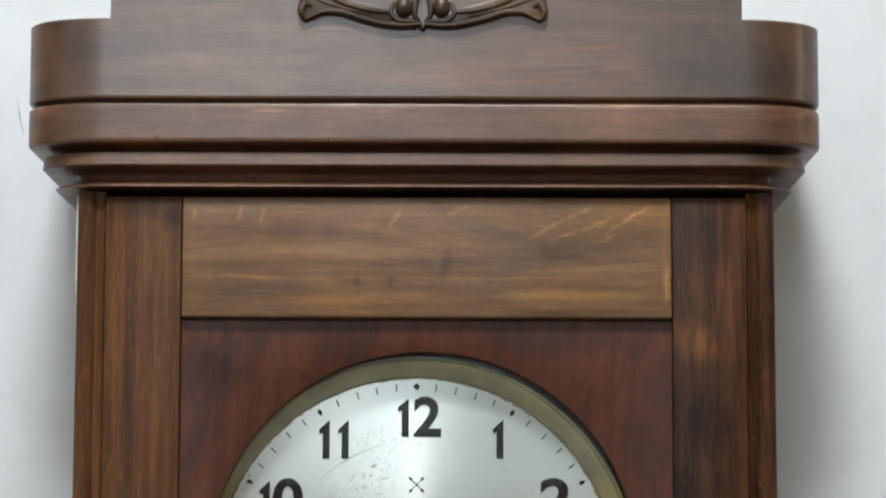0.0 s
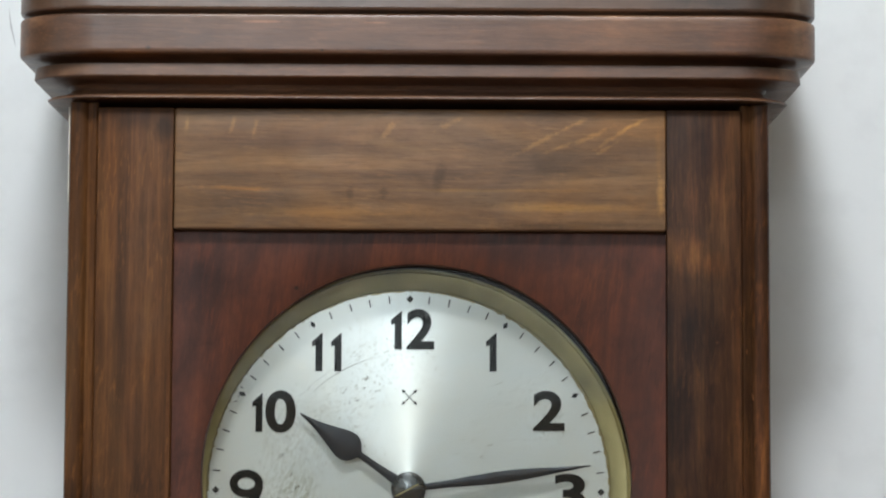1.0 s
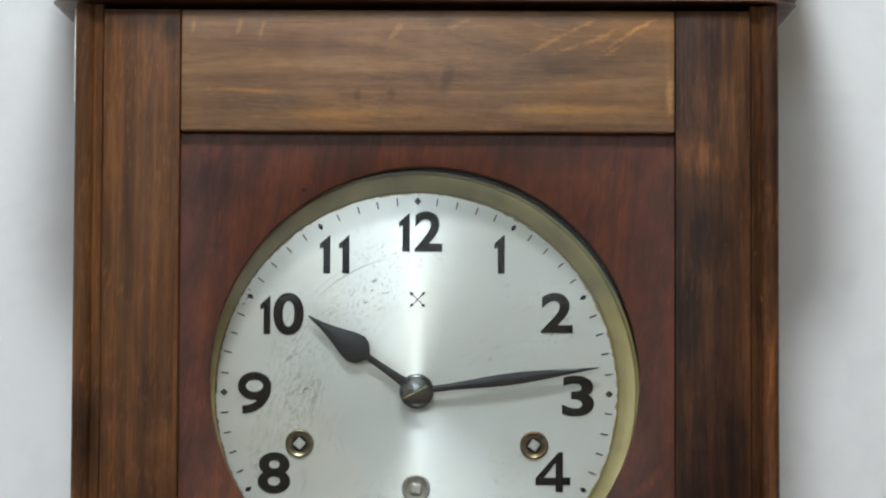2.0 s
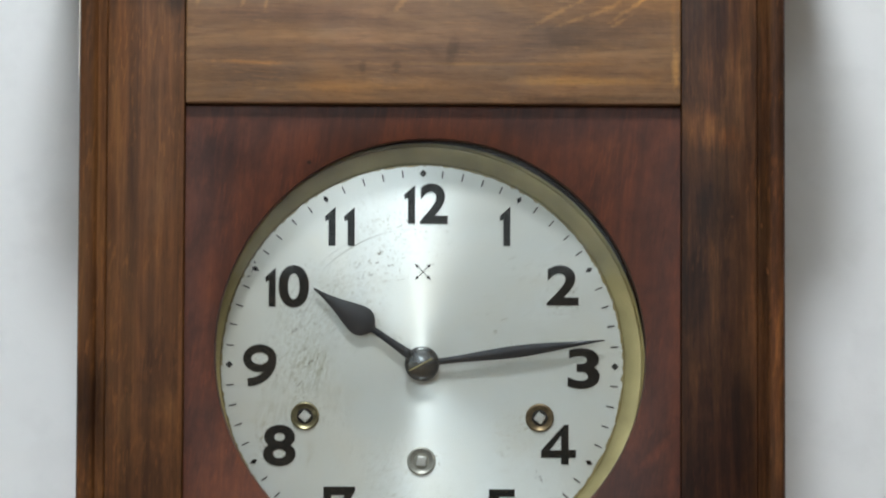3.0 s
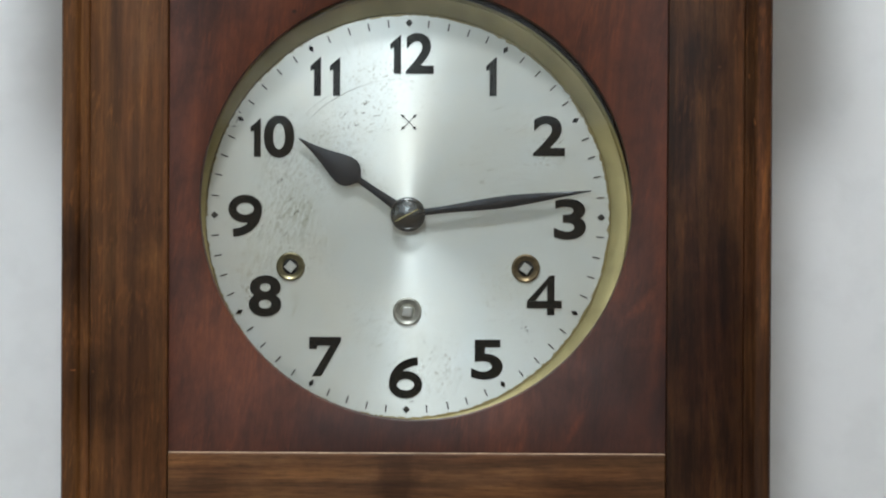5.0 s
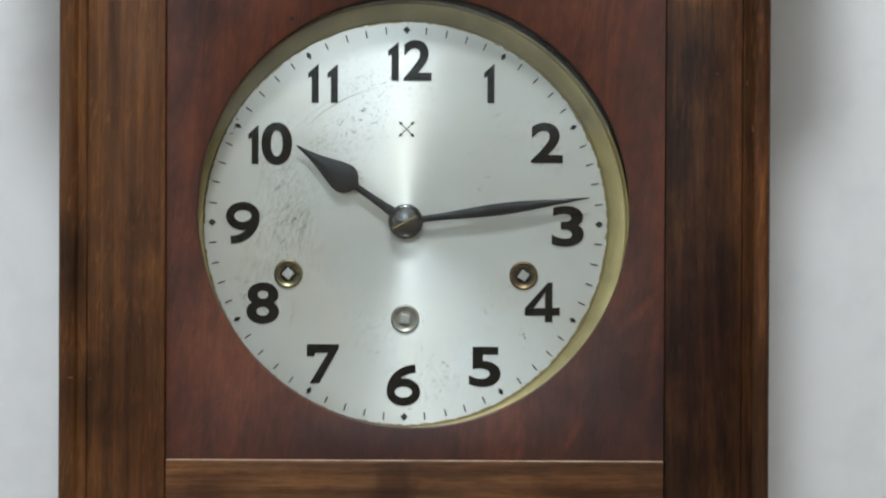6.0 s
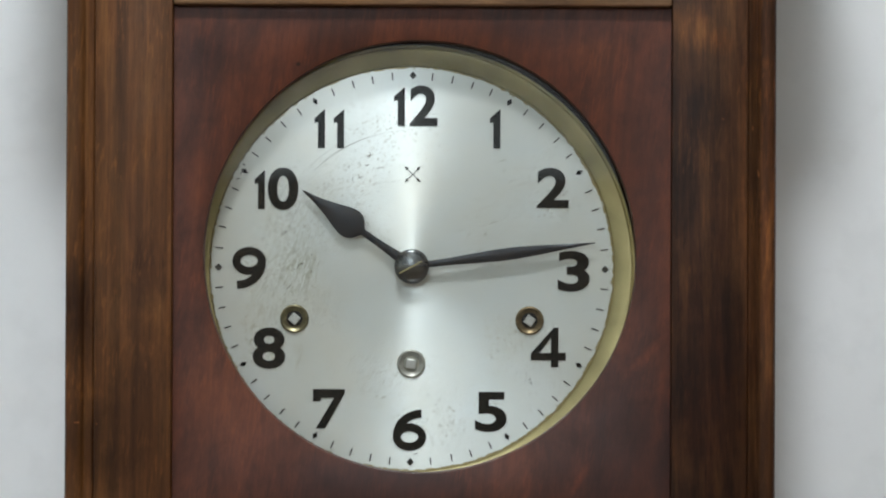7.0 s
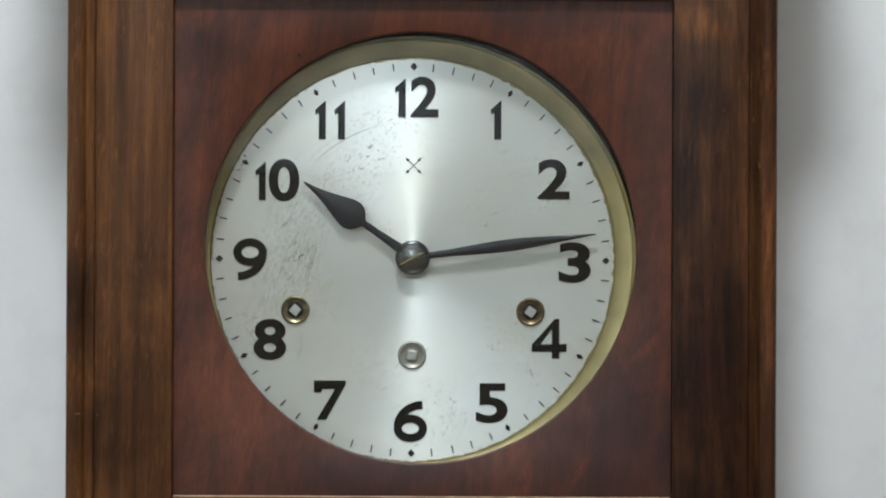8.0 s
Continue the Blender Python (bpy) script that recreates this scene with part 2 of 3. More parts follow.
M_CARVE = wood("carved_walnut", ((0.05, 0.027, 0.014), (0.095, 0.053, 0.028), (0.16, 0.094, 0.052)), "x", 7.7, 0, 0.6, 0.4, 0.15, 0.4)
M_INNER = wood("unstained_case_wood", ((0.03, 0.015, 0.008), (0.05, 0.025, 0.013), (0.07, 0.035, 0.018)), "z", 8.2)


def plain(name, colour, rough, metal=0.0, grain_scale=60.0, vary=0.25, bump=0.0):
    mat, nt, b = material(name)
    n = noise_tex(nt, coords(nt, (1, 1, 1)), grain_scale, 5)
    lo, hi = [tuple(v * k for v in colour) for k in (1 - vary, 1 + vary)]
    nt.links.new(ramp(nt, n, [(0.3, lo), (0.7, hi)]), b.inputs["Base Color"])
    nt.links.new(ramp(nt, n, [(0.3, (rough + 0.08,)), (0.7, (max(rough - 0.08, 0.02),))]), b.inputs["Roughness"])
    b.inputs["Metallic"].default_value = metal
    if bump:
        bumped(nt, b, n, bump, 0.001)
    return mat


M_BRASS = plain("aged_brass", (0.47, 0.39, 0.19), 0.42, 0.55, 46, 0.3)
M_RUSTY = plain("rust_stained_brass", (0.25, 0.18, 0.105), 0.42, 0.9, 300, 0.5)
M_GROMMET = plain("tarnished_brass", (0.37, 0.32, 0.19), 0.34, 1.0, 300, 0.35)
M_NICKEL = plain("dull_nickel", (0.48, 0.465, 0.42), 0.42, 0.7, 300, 0.2)
M_NICKEL_DARK = plain("grimy_nickel", (0.30, 0.29, 0.25), 0.5, 0.5, 300, 0.3)
M_STEEL = plain("worn_steel", (0.64, 0.63, 0.61), 0.3, 0.75, 90, 0.15)
M_HOLE = plain("black_hole", (0.006, 0.006, 0.006), 0.7)
M_INK = plain("black_dial_ink", (0.006, 0.0065, 0.007), 0.5, 0.0, 120, 0.3)
M_INK_FAINT = plain("thin_black_ink", (0.042, 0.042, 0.04), 0.5, 0.0, 120, 0.3)
M_HAND = plain("blued_steel_hand", (0.016, 0.018, 0.024), 0.36, 0.3, 150, 0.3)
for m in (M_INK, M_INK_FAINT):
    m.node_tree.nodes["Principled BSDF"].inputs["Specular IOR Level"].default_value = 0.12
M_HUB = plain("dark_grey_hub", (0.17, 0.175, 0.18), 0.26, 0.9, 200, 0.3)


def dial_metal():
    """Silvered metal spun in circles, with scuffs, specks, brown spots and the rub marks of a hand."""
    mat, nt, b = material("silvered_spun_dial")
    vec = coords(nt, (1, 1, 1))
    cloud = noise_tex(nt, vec, 24, 6, 0.62)
    base = ramp(nt, cloud, [(0.32, (0.775, 0.77, 0.72)), (0.62, (0.86, 0.87, 0.85))])
    tint = noise_tex(nt, coords(nt, (1, 1, 1), (0, 0, 0), (4, 2, 5)), 13, 4, 0.6, 0.5)
    base = mix(nt, "MULTIPLY", 1.0, base, ramp(nt, tint, [(0.36, (0.98, 1.0, 1.025)), (0.5, (1.0, 1.0, 1.0)), (0.64, (1.02, 0.995, 0.965))]))
    speck = ramp(nt, noise_tex(nt, vec, 900, 3, 0.7), [(0.585, (0.0,)), (0.64, (0.8,))])
    scratch = ramp(nt, noise_tex(nt, coords(nt, (1, 1, 0.3), (0, 24, 0)), 800, 4, 0.7, 1.6), [(0.52, (0.0,)), (0.62, (0.45,))])
    smudge = ramp(nt, noise_tex(nt, coords(nt, (1, 1, 0.16), (0, 16, 0)), 620, 5, 0.75, 0.3), [(0.48, (0.0,)), (0.62, (0.36,))])
    cross = ramp(nt, noise_tex(nt, coords(nt, (0.2, 1, 1), (0, -22, 0)), 800, 3, 0.65, 0.5), [(0.61, (0.0,)), (0.67, (0.7,))])
    hair = ramp(nt, noise_tex(nt, coords(nt, (1, 1, 0.08), (0, 28, 0)), 1500, 2, 0.6, 1.5), [(0.61, (0.0,)), (0.67, (0.55,))])
    nick = ramp(nt, noise_tex(nt, coords(nt, (1, 1, 0.5), (0, 50, 0)), 620, 2, 0.6, 1.2), [(0.66, (0.0,)), (0.70, (0.9,))])
    patchy = ramp(nt, cloud, [(0.46, (0.0,)), (0.58, (0.9,))])
    fine = mix(nt, "MULTIPLY", 1.0, speck, patchy)
    olive, brown = (0.40, 0.39, 0.27), (0.42, 0.37, 0.23)
    marks = [(smudge, olive, ((-54, 2, 13, 20), (-46, 26, 10, 13), (-52, -4, 6, 12))),
             (smudge, brown, ((-70, -26, 12, 16), (-56, -42, 6, 8))),
             (scratch, olive, ((-62, 10, 18, 30), (-58, -8, 28, 20))),
             (speck, (0.30, 0.28, 0.22), ((-22, 46, 20, 13), (9, -70, 15, 17), (62, 28, 12, 12), (-14, 62, 26, 10), (-52, -20, 20, 14))),
             (speck, brown, ((-74, -32, 12, 18), (-80, -10, 8, 20), (40, -30, 16, 16))),
             (cross, (0.46, 0.45, 0.38), ((-40, 30, 34, 26), (30, 22, 30, 34), (-14, -60, 26, 20), (38, 50, 20, 12), (30, -48, 24, 10))),
             (hair, (0.42, 0.41, 0.34), ((-64, 4, 24, 44), (-20, -40, 34, 34), (10, -70, 20, 20))),
             (nick, (0.14, 0.13, 0.10), ((9, -66, 16, 20), (-22, 44, 24, 18), (46, -44, 26, 16), (-58, 2, 26, 34))),
             (fine, (0.42, 0.40, 0.32), ((0, 0, 140, 140),))]
    for what, tint, places in marks:
        for x, z, rx, rz in places:
            base = mix(nt, "MIX", mix(nt, "MULTIPLY", 1.0, blot(nt, x, z, rx, rz, 0.35), what), base, tint)
    # single dark nicks: a curl by the ten, a curl by the four, a tick above the hour hand
    for x, z, rx, rz, lean in ((-81.5, 42.5, 2.4, 0.35, 64), (-83.2, 39.4, 1.4, 0.35, 10), (-80.6, 45.8, 1.0, 0.4, -40), (49.4, -51.0, 1.0, 0.35, 40), (50.2, -52.6, 1.2, 0.3, 110), (47.4, -51.6, 0.6, 0.3, 0), (-31.2, 39.5, 1.5, 0.22, 80), (-27.8, 40.2, 1.6, 0.22, 18), (-5, 40.6, 0.8, 0.3, 60), (-2, -85, 1.5, 0.25, 20)):
        base = mix(nt, "MIX", blot(nt, x, z, rx, rz, 0.3, lean), base, (0.05, 0.05, 0.045))
    # rub marks at set radii
    sub = nt.nodes.new("ShaderNodeVectorMath")
    sub.operation = "SUBTRACT"
    tc = nt.nodes.new("ShaderNodeTexCoord")
    nt.links.new(tc.outputs["Object"], sub.inputs[0])
    sub.inputs[1].default_value = (-0.0043, 25 / 1000 - 0.07, -0.0011 + 0.37)
    ln = nt.nodes.new("ShaderNodeVectorMath")
    ln.operation = "LENGTH"
    nt.links.new(sub.outputs[0], ln.inputs[0])
    for radius, wide, x, z, rx, rz, k in ((0.0627, 0.00022, -28, 50, 30, 16, 0.75), (0.0655, 0.0002, -38, 46, 18, 16, 0.4), (0.0585, 0.0002, -52, 18, 14, 18, 0.5), (0.068, 0.00025, -60, 22, 14, 20, 0.4)):
        off = nt.nodes.new("ShaderNodeMath")
        off.operation = "SUBTRACT"
        nt.links.new(ln.outputs["Value"], off.inputs[0])
        off.inputs[1].default_value = radius
        far = nt.nodes.new("ShaderNodeMath")
        far.operation = "ABSOLUTE"
        nt.links.new(off.outputs[0], far.inputs[0])
        gain = nt.nodes.new("ShaderNodeMath")
        gain.operation = "MULTIPLY"
        nt.links.new(far.outputs[0], gain.inputs[0])
        gain.inputs[1].default_value = 0.5 / wide
        line = mix(nt, "MULTIPLY", 1.0, ramp(nt, gain.outputs[0], [(0.3, (k,)), (0.6, (0.0,))]), blot(nt, x, z, rx, rz, 0.4))
        base = mix(nt, "MIX", line, base, (0.22, 0.21, 0.17))
    # the silvering has flaked off in a ragged line along the rim
    rim = nt.nodes.new("ShaderNodeMath")
    rim.operation = "MULTIPLY_ADD"
    nt.links.new(noise_tex(nt, vec, 330, 4, 0.7), rim.inputs[0])
    rim.inputs[1].default_value = 0.0042
    nt.links.new(ln.outputs["Value"], rim.inputs[2])
    flake = nt.nodes.new("ShaderNodeMapRange")
    for key, v in (("From Min", 0.0929), ("From Max", 0.0934), ("To Min", 0.0), ("To Max", 1.0)):
        flake.inputs[key].default_value = v
    nt.links.new(rim.outputs[0], flake.inputs[0])
    base = mix(nt, "MIX", flake.outputs[0], base, (0.34, 0.27, 0.12))
    nt.links.new(base, b.inputs["Base Color"])
    b.inputs["Metallic"].default_value = 0.5
    b.inputs["Roughness"].default_value = 0.335
    b.inputs["Anisotropic"].default_value = 0.88
    b.inputs["Anisotropic Rotation"].default_value = 0.25
    tan = nt.nodes.new("ShaderNodeTangent")
    tan.direction_type, tan.axis = "RADIAL", "Y"
    nt.links.new(tan.outputs[0], b.inputs["Tangent"])
    return mat


M_DIAL = dial_metal()


def glass_pane():
    mat = bpy.data.materials.new("door_glass")
    mat.use_nodes = True
    nt = mat.node_tree
    nt.nodes.clear()
    out = nt.nodes.new("ShaderNodeOutputMaterial")
    clear = node(nt, "ShaderNodeBsdfTransparent", Color=(0.96, 0.98, 0.97, 1))
    gloss = node(nt, "ShaderNodeBsdfGlossy", Roughness=0.03)
    fres = node(nt, "ShaderNodeFresnel", IOR=1.5)
    m = nt.nodes.new("ShaderNodeMixShader")
    nt.links.new(fres.outputs[0], m.inputs[0])
    nt.links.new(clear.outputs[0], m.inputs[1])
    nt.links.new(gloss.outputs[0], m.inputs[2])
    nt.links.new(m.outputs[0], out.inputs[0])
    return mat


M_GLASS = glass_pane()


def wall_paint():
    mat, nt, b = material("white_wall_paint")
    vec = coords(nt, (1, 1, 1))
    big = noise_tex(nt, vec, 3.5, 4, 0.6)
    fine = noise_tex(nt, vec, 260, 4, 0.6)
    c = ramp(nt, big, [(0.35, (0.75, 0.78, 0.785)), (0.65, (0.80, 0.825, 0.83))])
    c = mix(nt, "MULTIPLY", 0.3, c, ramp(nt, noise_tex(nt, vec, 34, 4), [(0.36, (0.86,)), (0.5, (1.0,))]))
    nt.links.new(c, b.inputs["Base Color"])
    b.inputs["Roughness"].default_value = 0.6
    bumped(nt, b, fine, 0.12, 0.001)
    return mat


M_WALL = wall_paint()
M_PALE = plain("pale_strip", (0.62, 0.58, 0.5), 0.6, 0, 90, 0.3)
# colour of the light painted on the middle rail's top edge
M_EDGE = plain("lit_edge_tint", (0.42, 0.30, 0.20), 0.5, 0, 120, 0.4)
M_SCUFF = plain("grey_wall_scuff", (0.5, 0.51, 0.52), 0.8, 0, 400, 0.4)
M_ROOM = plain("beige_room_paint", (0.33, 0.235, 0.145), 0.8, 0, 8, 0.06)
M_CEIL = plain("off_white_ceiling_paint", (0.5, 0.5, 0.49), 0.8, 0, 20, 0.04)
M_FLOOR = wood("floor_boards", ((0.12, 0.07, 0.04), (0.18, 0.10, 0.06), (0.24, 0.14, 0.08)), "x", 9.0)
M_FRAME = plain("white_window_paint", (0.75, 0.75, 0.74), 0.4, 0, 30, 0.05)


# ---- mesh helpers (millimetres from the dial's middle: x right, y into the wall, z up) ----
BASE = Vector((0.0, 0.07, 1.23))
DIAL_Z = 1.6


def mesh_of(name, bm, mat, smooth=35.0):
    for v in bm.verts:
        v.co = Vector((v.co.x / 1000, v.co.y / 1000, v.co.z / 1000 + DIAL_Z)) - BASE
    bmesh.ops.recalc_face_normals(bm, faces=bm.faces)
    for f in bm.faces:
        f.smooth = True
    lim = radians(smooth)
    for e in bm.edges:
        if len(e.link_faces) == 2 and e.calc_face_angle(0) > lim:
            e.smooth = False
    me = bpy.data.meshes.new(name)
    bm.to_mesh(me)
    bm.free()
    me.materials.append(mat)
    return me


def part(name, bm, mat, parent, label="", smooth=35.0):
    ob = new(name, mesh_of(name, bm, mat, smooth))
    ob.parent = parent
    return tagged(ob, label) if label else ob


def box(x0, x1, y0, y1, z0, z1, bevel=0.0, segs=2, bm=None):
    bm = bm or bmesh.new()
    r = bmesh.ops.create_cube(bm, size=1.0)
    for v in r["verts"]:
        v.co = Vector(((x0 + x1) / 2 + v.co.x * (x1 - x0), (y0 + y1) / 2 + v.co.y * (y1 - y0), (z0 + z1) / 2 + v.co.z * (z1 - z0)))
    if bevel:
        edges = list({e for v in r["verts"] for e in v.link_edges})
        bmesh.ops.bevel(bm, geom=edges, offset=bevel, segments=segs, profile=0.5, affect="EDGES")
    return bm


def rings(loops, closed=True, cap=True, bm=None):
    """A skin over loops of points, each with the same count."""
    bm = bm or bmesh.new()
    vs = [[bm.verts.new(p) for p in loop] for loop in loops]
    n = len(vs[0])
    for a, b in zip(vs, vs[1:]):
        for i in range(n if closed else n - 1):
            j = (i + 1) % n
            bm.faces.new((a[i], a[j], b[j], b[i]))
    if cap:
        bm.faces.new(vs[0])
        bm.faces.new(list(reversed(vs[-1])))
    return bm


def turned(cx, cz, profile, n=96, closed=False, bm=None):
    """A body of revolution about the y axis through (cx, cz); profile: rows of radius and y."""
    bm = bm or bmesh.new()
    ring = [[bm.verts.new((cx + r * math.cos(2 * math.pi * k / n), y, cz + r * math.sin(2 * math.pi * k / n))) for k in range(n)] if r > 0 else [bm.verts.new((cx, y, cz))] for r, y in profile]
    pairs = list(zip(ring, ring[1:])) + ([(ring[-1], ring[0])] if closed else [])
    for a, b in pairs:
        for k in range(n):
            j = (k + 1) % n
            quad = [a[k % len(a)], a[j % len(a)], b[j % len(b)], b[k % len(b)]]
            seen = []
            for v in quad:
                if v not in seen:
                    seen.append(v)
            if len(seen) > 2:
                bm.faces.new(seen)
    return bm


def slab(outline, y0, y1, bevel=0.0, bm=None):
    """An outline in x and z, given thickness from y0 (front) to y1."""
    bm = bm or bmesh.new()
    front = [bm.verts.new((x, y0, z)) for x, z in outline]
    face = bm.faces.new(front)
    r = bmesh.ops.extrude_face_region(bm, geom=[face])
    for v in r["geom"]:
        if isinstance(v, bmesh.types.BMVert):
            v.co.y = y1
    if bevel:
        es = [e for e in bm.edges if all(abs(v.co.y - y0) < 1e-6 for v in e.verts)]
        bmesh.ops.bevel(bm, geom=es, offset=bevel, segments=2, profile=0.5, affect="EDGES")
    return bm


def sweep(points, radii, flat=1.0, n=10, bm=None):
    """A rounded bar along points (x, y, z) with changing radius; flat scales its depth."""
    bm = bm or bmesh.new()
    pts = [Vector(p) for p in points]
    loops = []
    for i, p in enumerate(pts):
        d = (pts[min(i + 1, len(pts) - 1)] - pts[max(i - 1, 0)]).normalized()
        side = Vector((-d.z, 0, d.x)).normalized()
        loops.append([p + side * radii[i] * math.cos(2 * math.pi * k / n) + Vector((0, -1, 0)) * radii[i] * flat * math.sin(2 * math.pi * k / n) for k in range(n)])
    return rings(loops, bm=bm)


def spline(knots, count=24):
    """Points along a smooth line through the knots."""
    ks = [Vector(k) for k in knots]
    ks = [2 * ks[0] - ks[1], *ks, 2 * ks[-1] - ks[-2]]
    out, spans = [], len(ks) - 3
    for i in range(count + 1):
        s = min(i / count * spans, spans - 1e-6)
        j, u = int(s), s - int(s)
        a, b, c, d = ks[j:j + 4]
        out.append(0.5 * (2 * b + (c - a) * u + (2 * a - 5 * b + 4 * c - d) * u * u + (3 * b - a - 3 * c + d) * u ** 3))
    return out


# ---- the room ----
def room_box(name, x0, x1, y0, y1, z0, z1, mat, label):
    me_bm = bmesh.new()
    r = bmesh.ops.create_cube(me_bm, size=1.0)
    for v in r["verts"]:
        v.co = Vector((v.co.x * (x1 - x0), v.co.y * (y1 - y0), v.co.z * (z1 - z0)))
    me = bpy.data.meshes.new(name)
    me_bm.to_mesh(me)
    me_bm.free()
    me.materials.append(mat)
    ob = new(name, me)
    ob.location = ((x0 + x1) / 2, (y0 + y1) / 2, (z0 + z1) / 2)
    return tagged(ob, label, kind="structure")


WALL_Y = 0.14
room_box("wall_north", -2.2, 2.2, WALL_Y, WALL_Y + 0.12, 0, 3.16, M_WALL, "white painted plaster wall behind the clock")
# the narrow opening in this unseen wall is made up for the added side light
for nm, y0, y1, z0, z1 in (("wall_east", -3.12, -0.65, 0, 3.16), ("wall_pier", -0.35, WALL_Y, 0, 3.16), ("wall_below_opening", -0.65, -0.35, 0, 1.65), ("wall_lintel", -0.65, -0.35, 2.65, 3.16)):
    room_box(nm, 2.2, 2.32, y0, y1, z0, z1, M_ROOM, "plain unseen side wall with a narrow opening for the added light")
# unseen wall; its white upper part is added to brighten the glass reflection
for nm, x0, x1, z0, z1 in (("wall_south", -2.2, 2.2, 0, 1.74), ("wall_below_opening", -2.2, 2.2, 1.74, 2.22), ("wall_pier", -2.2, -0.7, 2.22, 3.16), ("wall_pier", 0.3, 2.2, 2.22, 3.16), ("wall_lintel", -0.7, 0.3, 2.66, 3.16)):
    room_box(nm, x0, x1, -3.24, -3.12, z0, z1, M_ROOM if z0 == 0 else M_WALL, "unseen wall with high opening, upper part whitened to reflect in glass")
room_box("floor", -2.2, 2.2, -3.12, WALL_Y, -0.1, 0, M_FLOOR, "plain brown wooden floor of the room")
room_box("ceiling", -2.2, 2.2, -3.12, WALL_Y, 3.16, 3.28, M_CEIL, "plain off-white painted ceiling")
for nm, y0, y1, z0, z1 in (("wall_west", -1.65, WALL_Y, 0, 3.16), ("wall_pier", -3.12, -2.95, 0, 3.16), ("wall_below_opening", -2.95, -1.65, 0, 1.05), ("wall_lintel", -2.95, -1.65, 2.35, 3.16)):
    room_box(nm, -2.32, -2.2, y0, y1, z0, z1, M_ROOM, "plain painted side wall round the window opening")
win = room_box("window_1", -2.28, -2.22, -2.95, -1.65, 1.05, 1.11, M_FRAME, "white painted window frame with daylight behind")
for nm, y0, y1, z0, z1 in (("frame_head", -2.95, -1.65, 2.29, 2.35), ("frame_side", -2.95, -2.89, 1.11, 2.29), ("frame_side", -1.71, -1.65, 1.11, 2.29)):
    ob = room_box(nm, -2.28, -2.22, y0, y1, z0, z1, M_FRAME, "")
    ob.location -= win.location
    ob.parent = win

# ---- the clock ----
clock = tagged(new("wall_clock"), "antique walnut wall clock with silvered dial on white wall", "clock")
clock.location = BASE
BACK = 137.5


def case():
    """Side panels with a beaded front edge, back and bottom."""
    for s in (-1, 1):
        front = [(145.2, 3.0), (146.0, 2.4), (147.4, 2.6), (148.6, 3.5), (149.6, 3.6), (150.4, 2.4), (151.6, 1.5), (153.4, 1.1), (155.8, 1.1), (157.2, 1.8), (158.0, 3.4)]
        plan = [(x * s, y) for x, y in front] + [(158.0 * s, BACK), (145.2 * s, BACK)]
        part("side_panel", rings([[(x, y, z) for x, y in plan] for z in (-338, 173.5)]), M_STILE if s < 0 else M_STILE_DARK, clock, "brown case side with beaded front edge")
    # pale strip along the upper left corner of the case
    part("pale_edge", box(-158.7, -157.6, 4.0, 6.5, 128, 171.5, 0.4), M_PALE, clock, "pale edge strip")
    part("back_panel", box(-145, 145, 124, 132, -338, 172), M_INNER, clock)
    part("case_bottom", box(-163, 163, -8, BACK, -352, -338.5, 3), M_CORNICE, clock)


def door():
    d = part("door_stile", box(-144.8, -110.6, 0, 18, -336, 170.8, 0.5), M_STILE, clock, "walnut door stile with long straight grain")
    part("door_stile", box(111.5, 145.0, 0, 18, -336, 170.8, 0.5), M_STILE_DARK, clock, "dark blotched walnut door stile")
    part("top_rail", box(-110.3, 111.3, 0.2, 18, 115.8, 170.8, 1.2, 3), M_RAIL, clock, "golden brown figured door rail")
    part("middle_rail", box(-110.3, 111.3, 0.2, 18, -162, -106.5, 1.0, 3), M_RAIL_LOW, clock, "brown figured door rail")
    # pale strip paints the light caught by the rail's top edge
    part("pale_edge", box(-110.0, 111.0, 1.0, 3.4, -106.9, -106.1, 0.3), M_EDGE, clock, "pale strip painting the lit top edge of the rail")
    part("lower_panel", box(-110.3, 111.3, 8, 14, -284, -162.3), M_MASK, clock)
    part("bottom_rail", box(-110.3, 111.3, 0.2, 18, -336, -284.3, 1.0, 3), M_RAIL_LOW, clock)


def dial_mask():
    """The red panel with its round opening."""
    bm = bmesh.new()
    n, r, cx, cz = 128, 96.55, -0.4, 4.3
    x0, x1, z0, z1 = -110.4, 111.4, -106.3, 115.6
    def edge(a):
        c, s = math.cos(a), math.sin(a)
        k = min(((x1 - cx) if c > 0 else (x0 - cx)) / c if abs(c) > 1e-9 else 1e9, ((z1 - cz) if s > 0 else (z0 - cz)) / s if abs(s) > 1e-9 else 1e9)
        return cx + k * c, cz + k * s
    angles = [2 * math.pi * k / n for k in range(n)] + [math.atan2(z - cz, x - cx) % (2 * math.pi) for x in (x0, x1) for z in (z0, z1)]
    angles = sorted(angles)
    loops = []
    for rad, y in ((None, 13.5), (None, 6.0), (r + 0.7, 6.0), (r + 0.2, 6.2), (r, 6.7), (r, 13.5)):
        loops.append([(*edge(a)[:1], y, edge(a)[1]) if rad is None else (cx + rad * math.cos(a), y, cz + rad * math.sin(a)) for a in angles])
    loops.append(loops[0])
    rings(loops, cap=False, bm=bm)
    bmesh.ops.remove_doubles(bm, verts=bm.verts, dist=1e-4)
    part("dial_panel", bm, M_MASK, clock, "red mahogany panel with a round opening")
    glass = part("door_glass", box(-106, 107, 13.8, 15.2, -104, 113), M_GLASS, clock, "clear flat glass over the dial")
    glass.visible_shadow = False


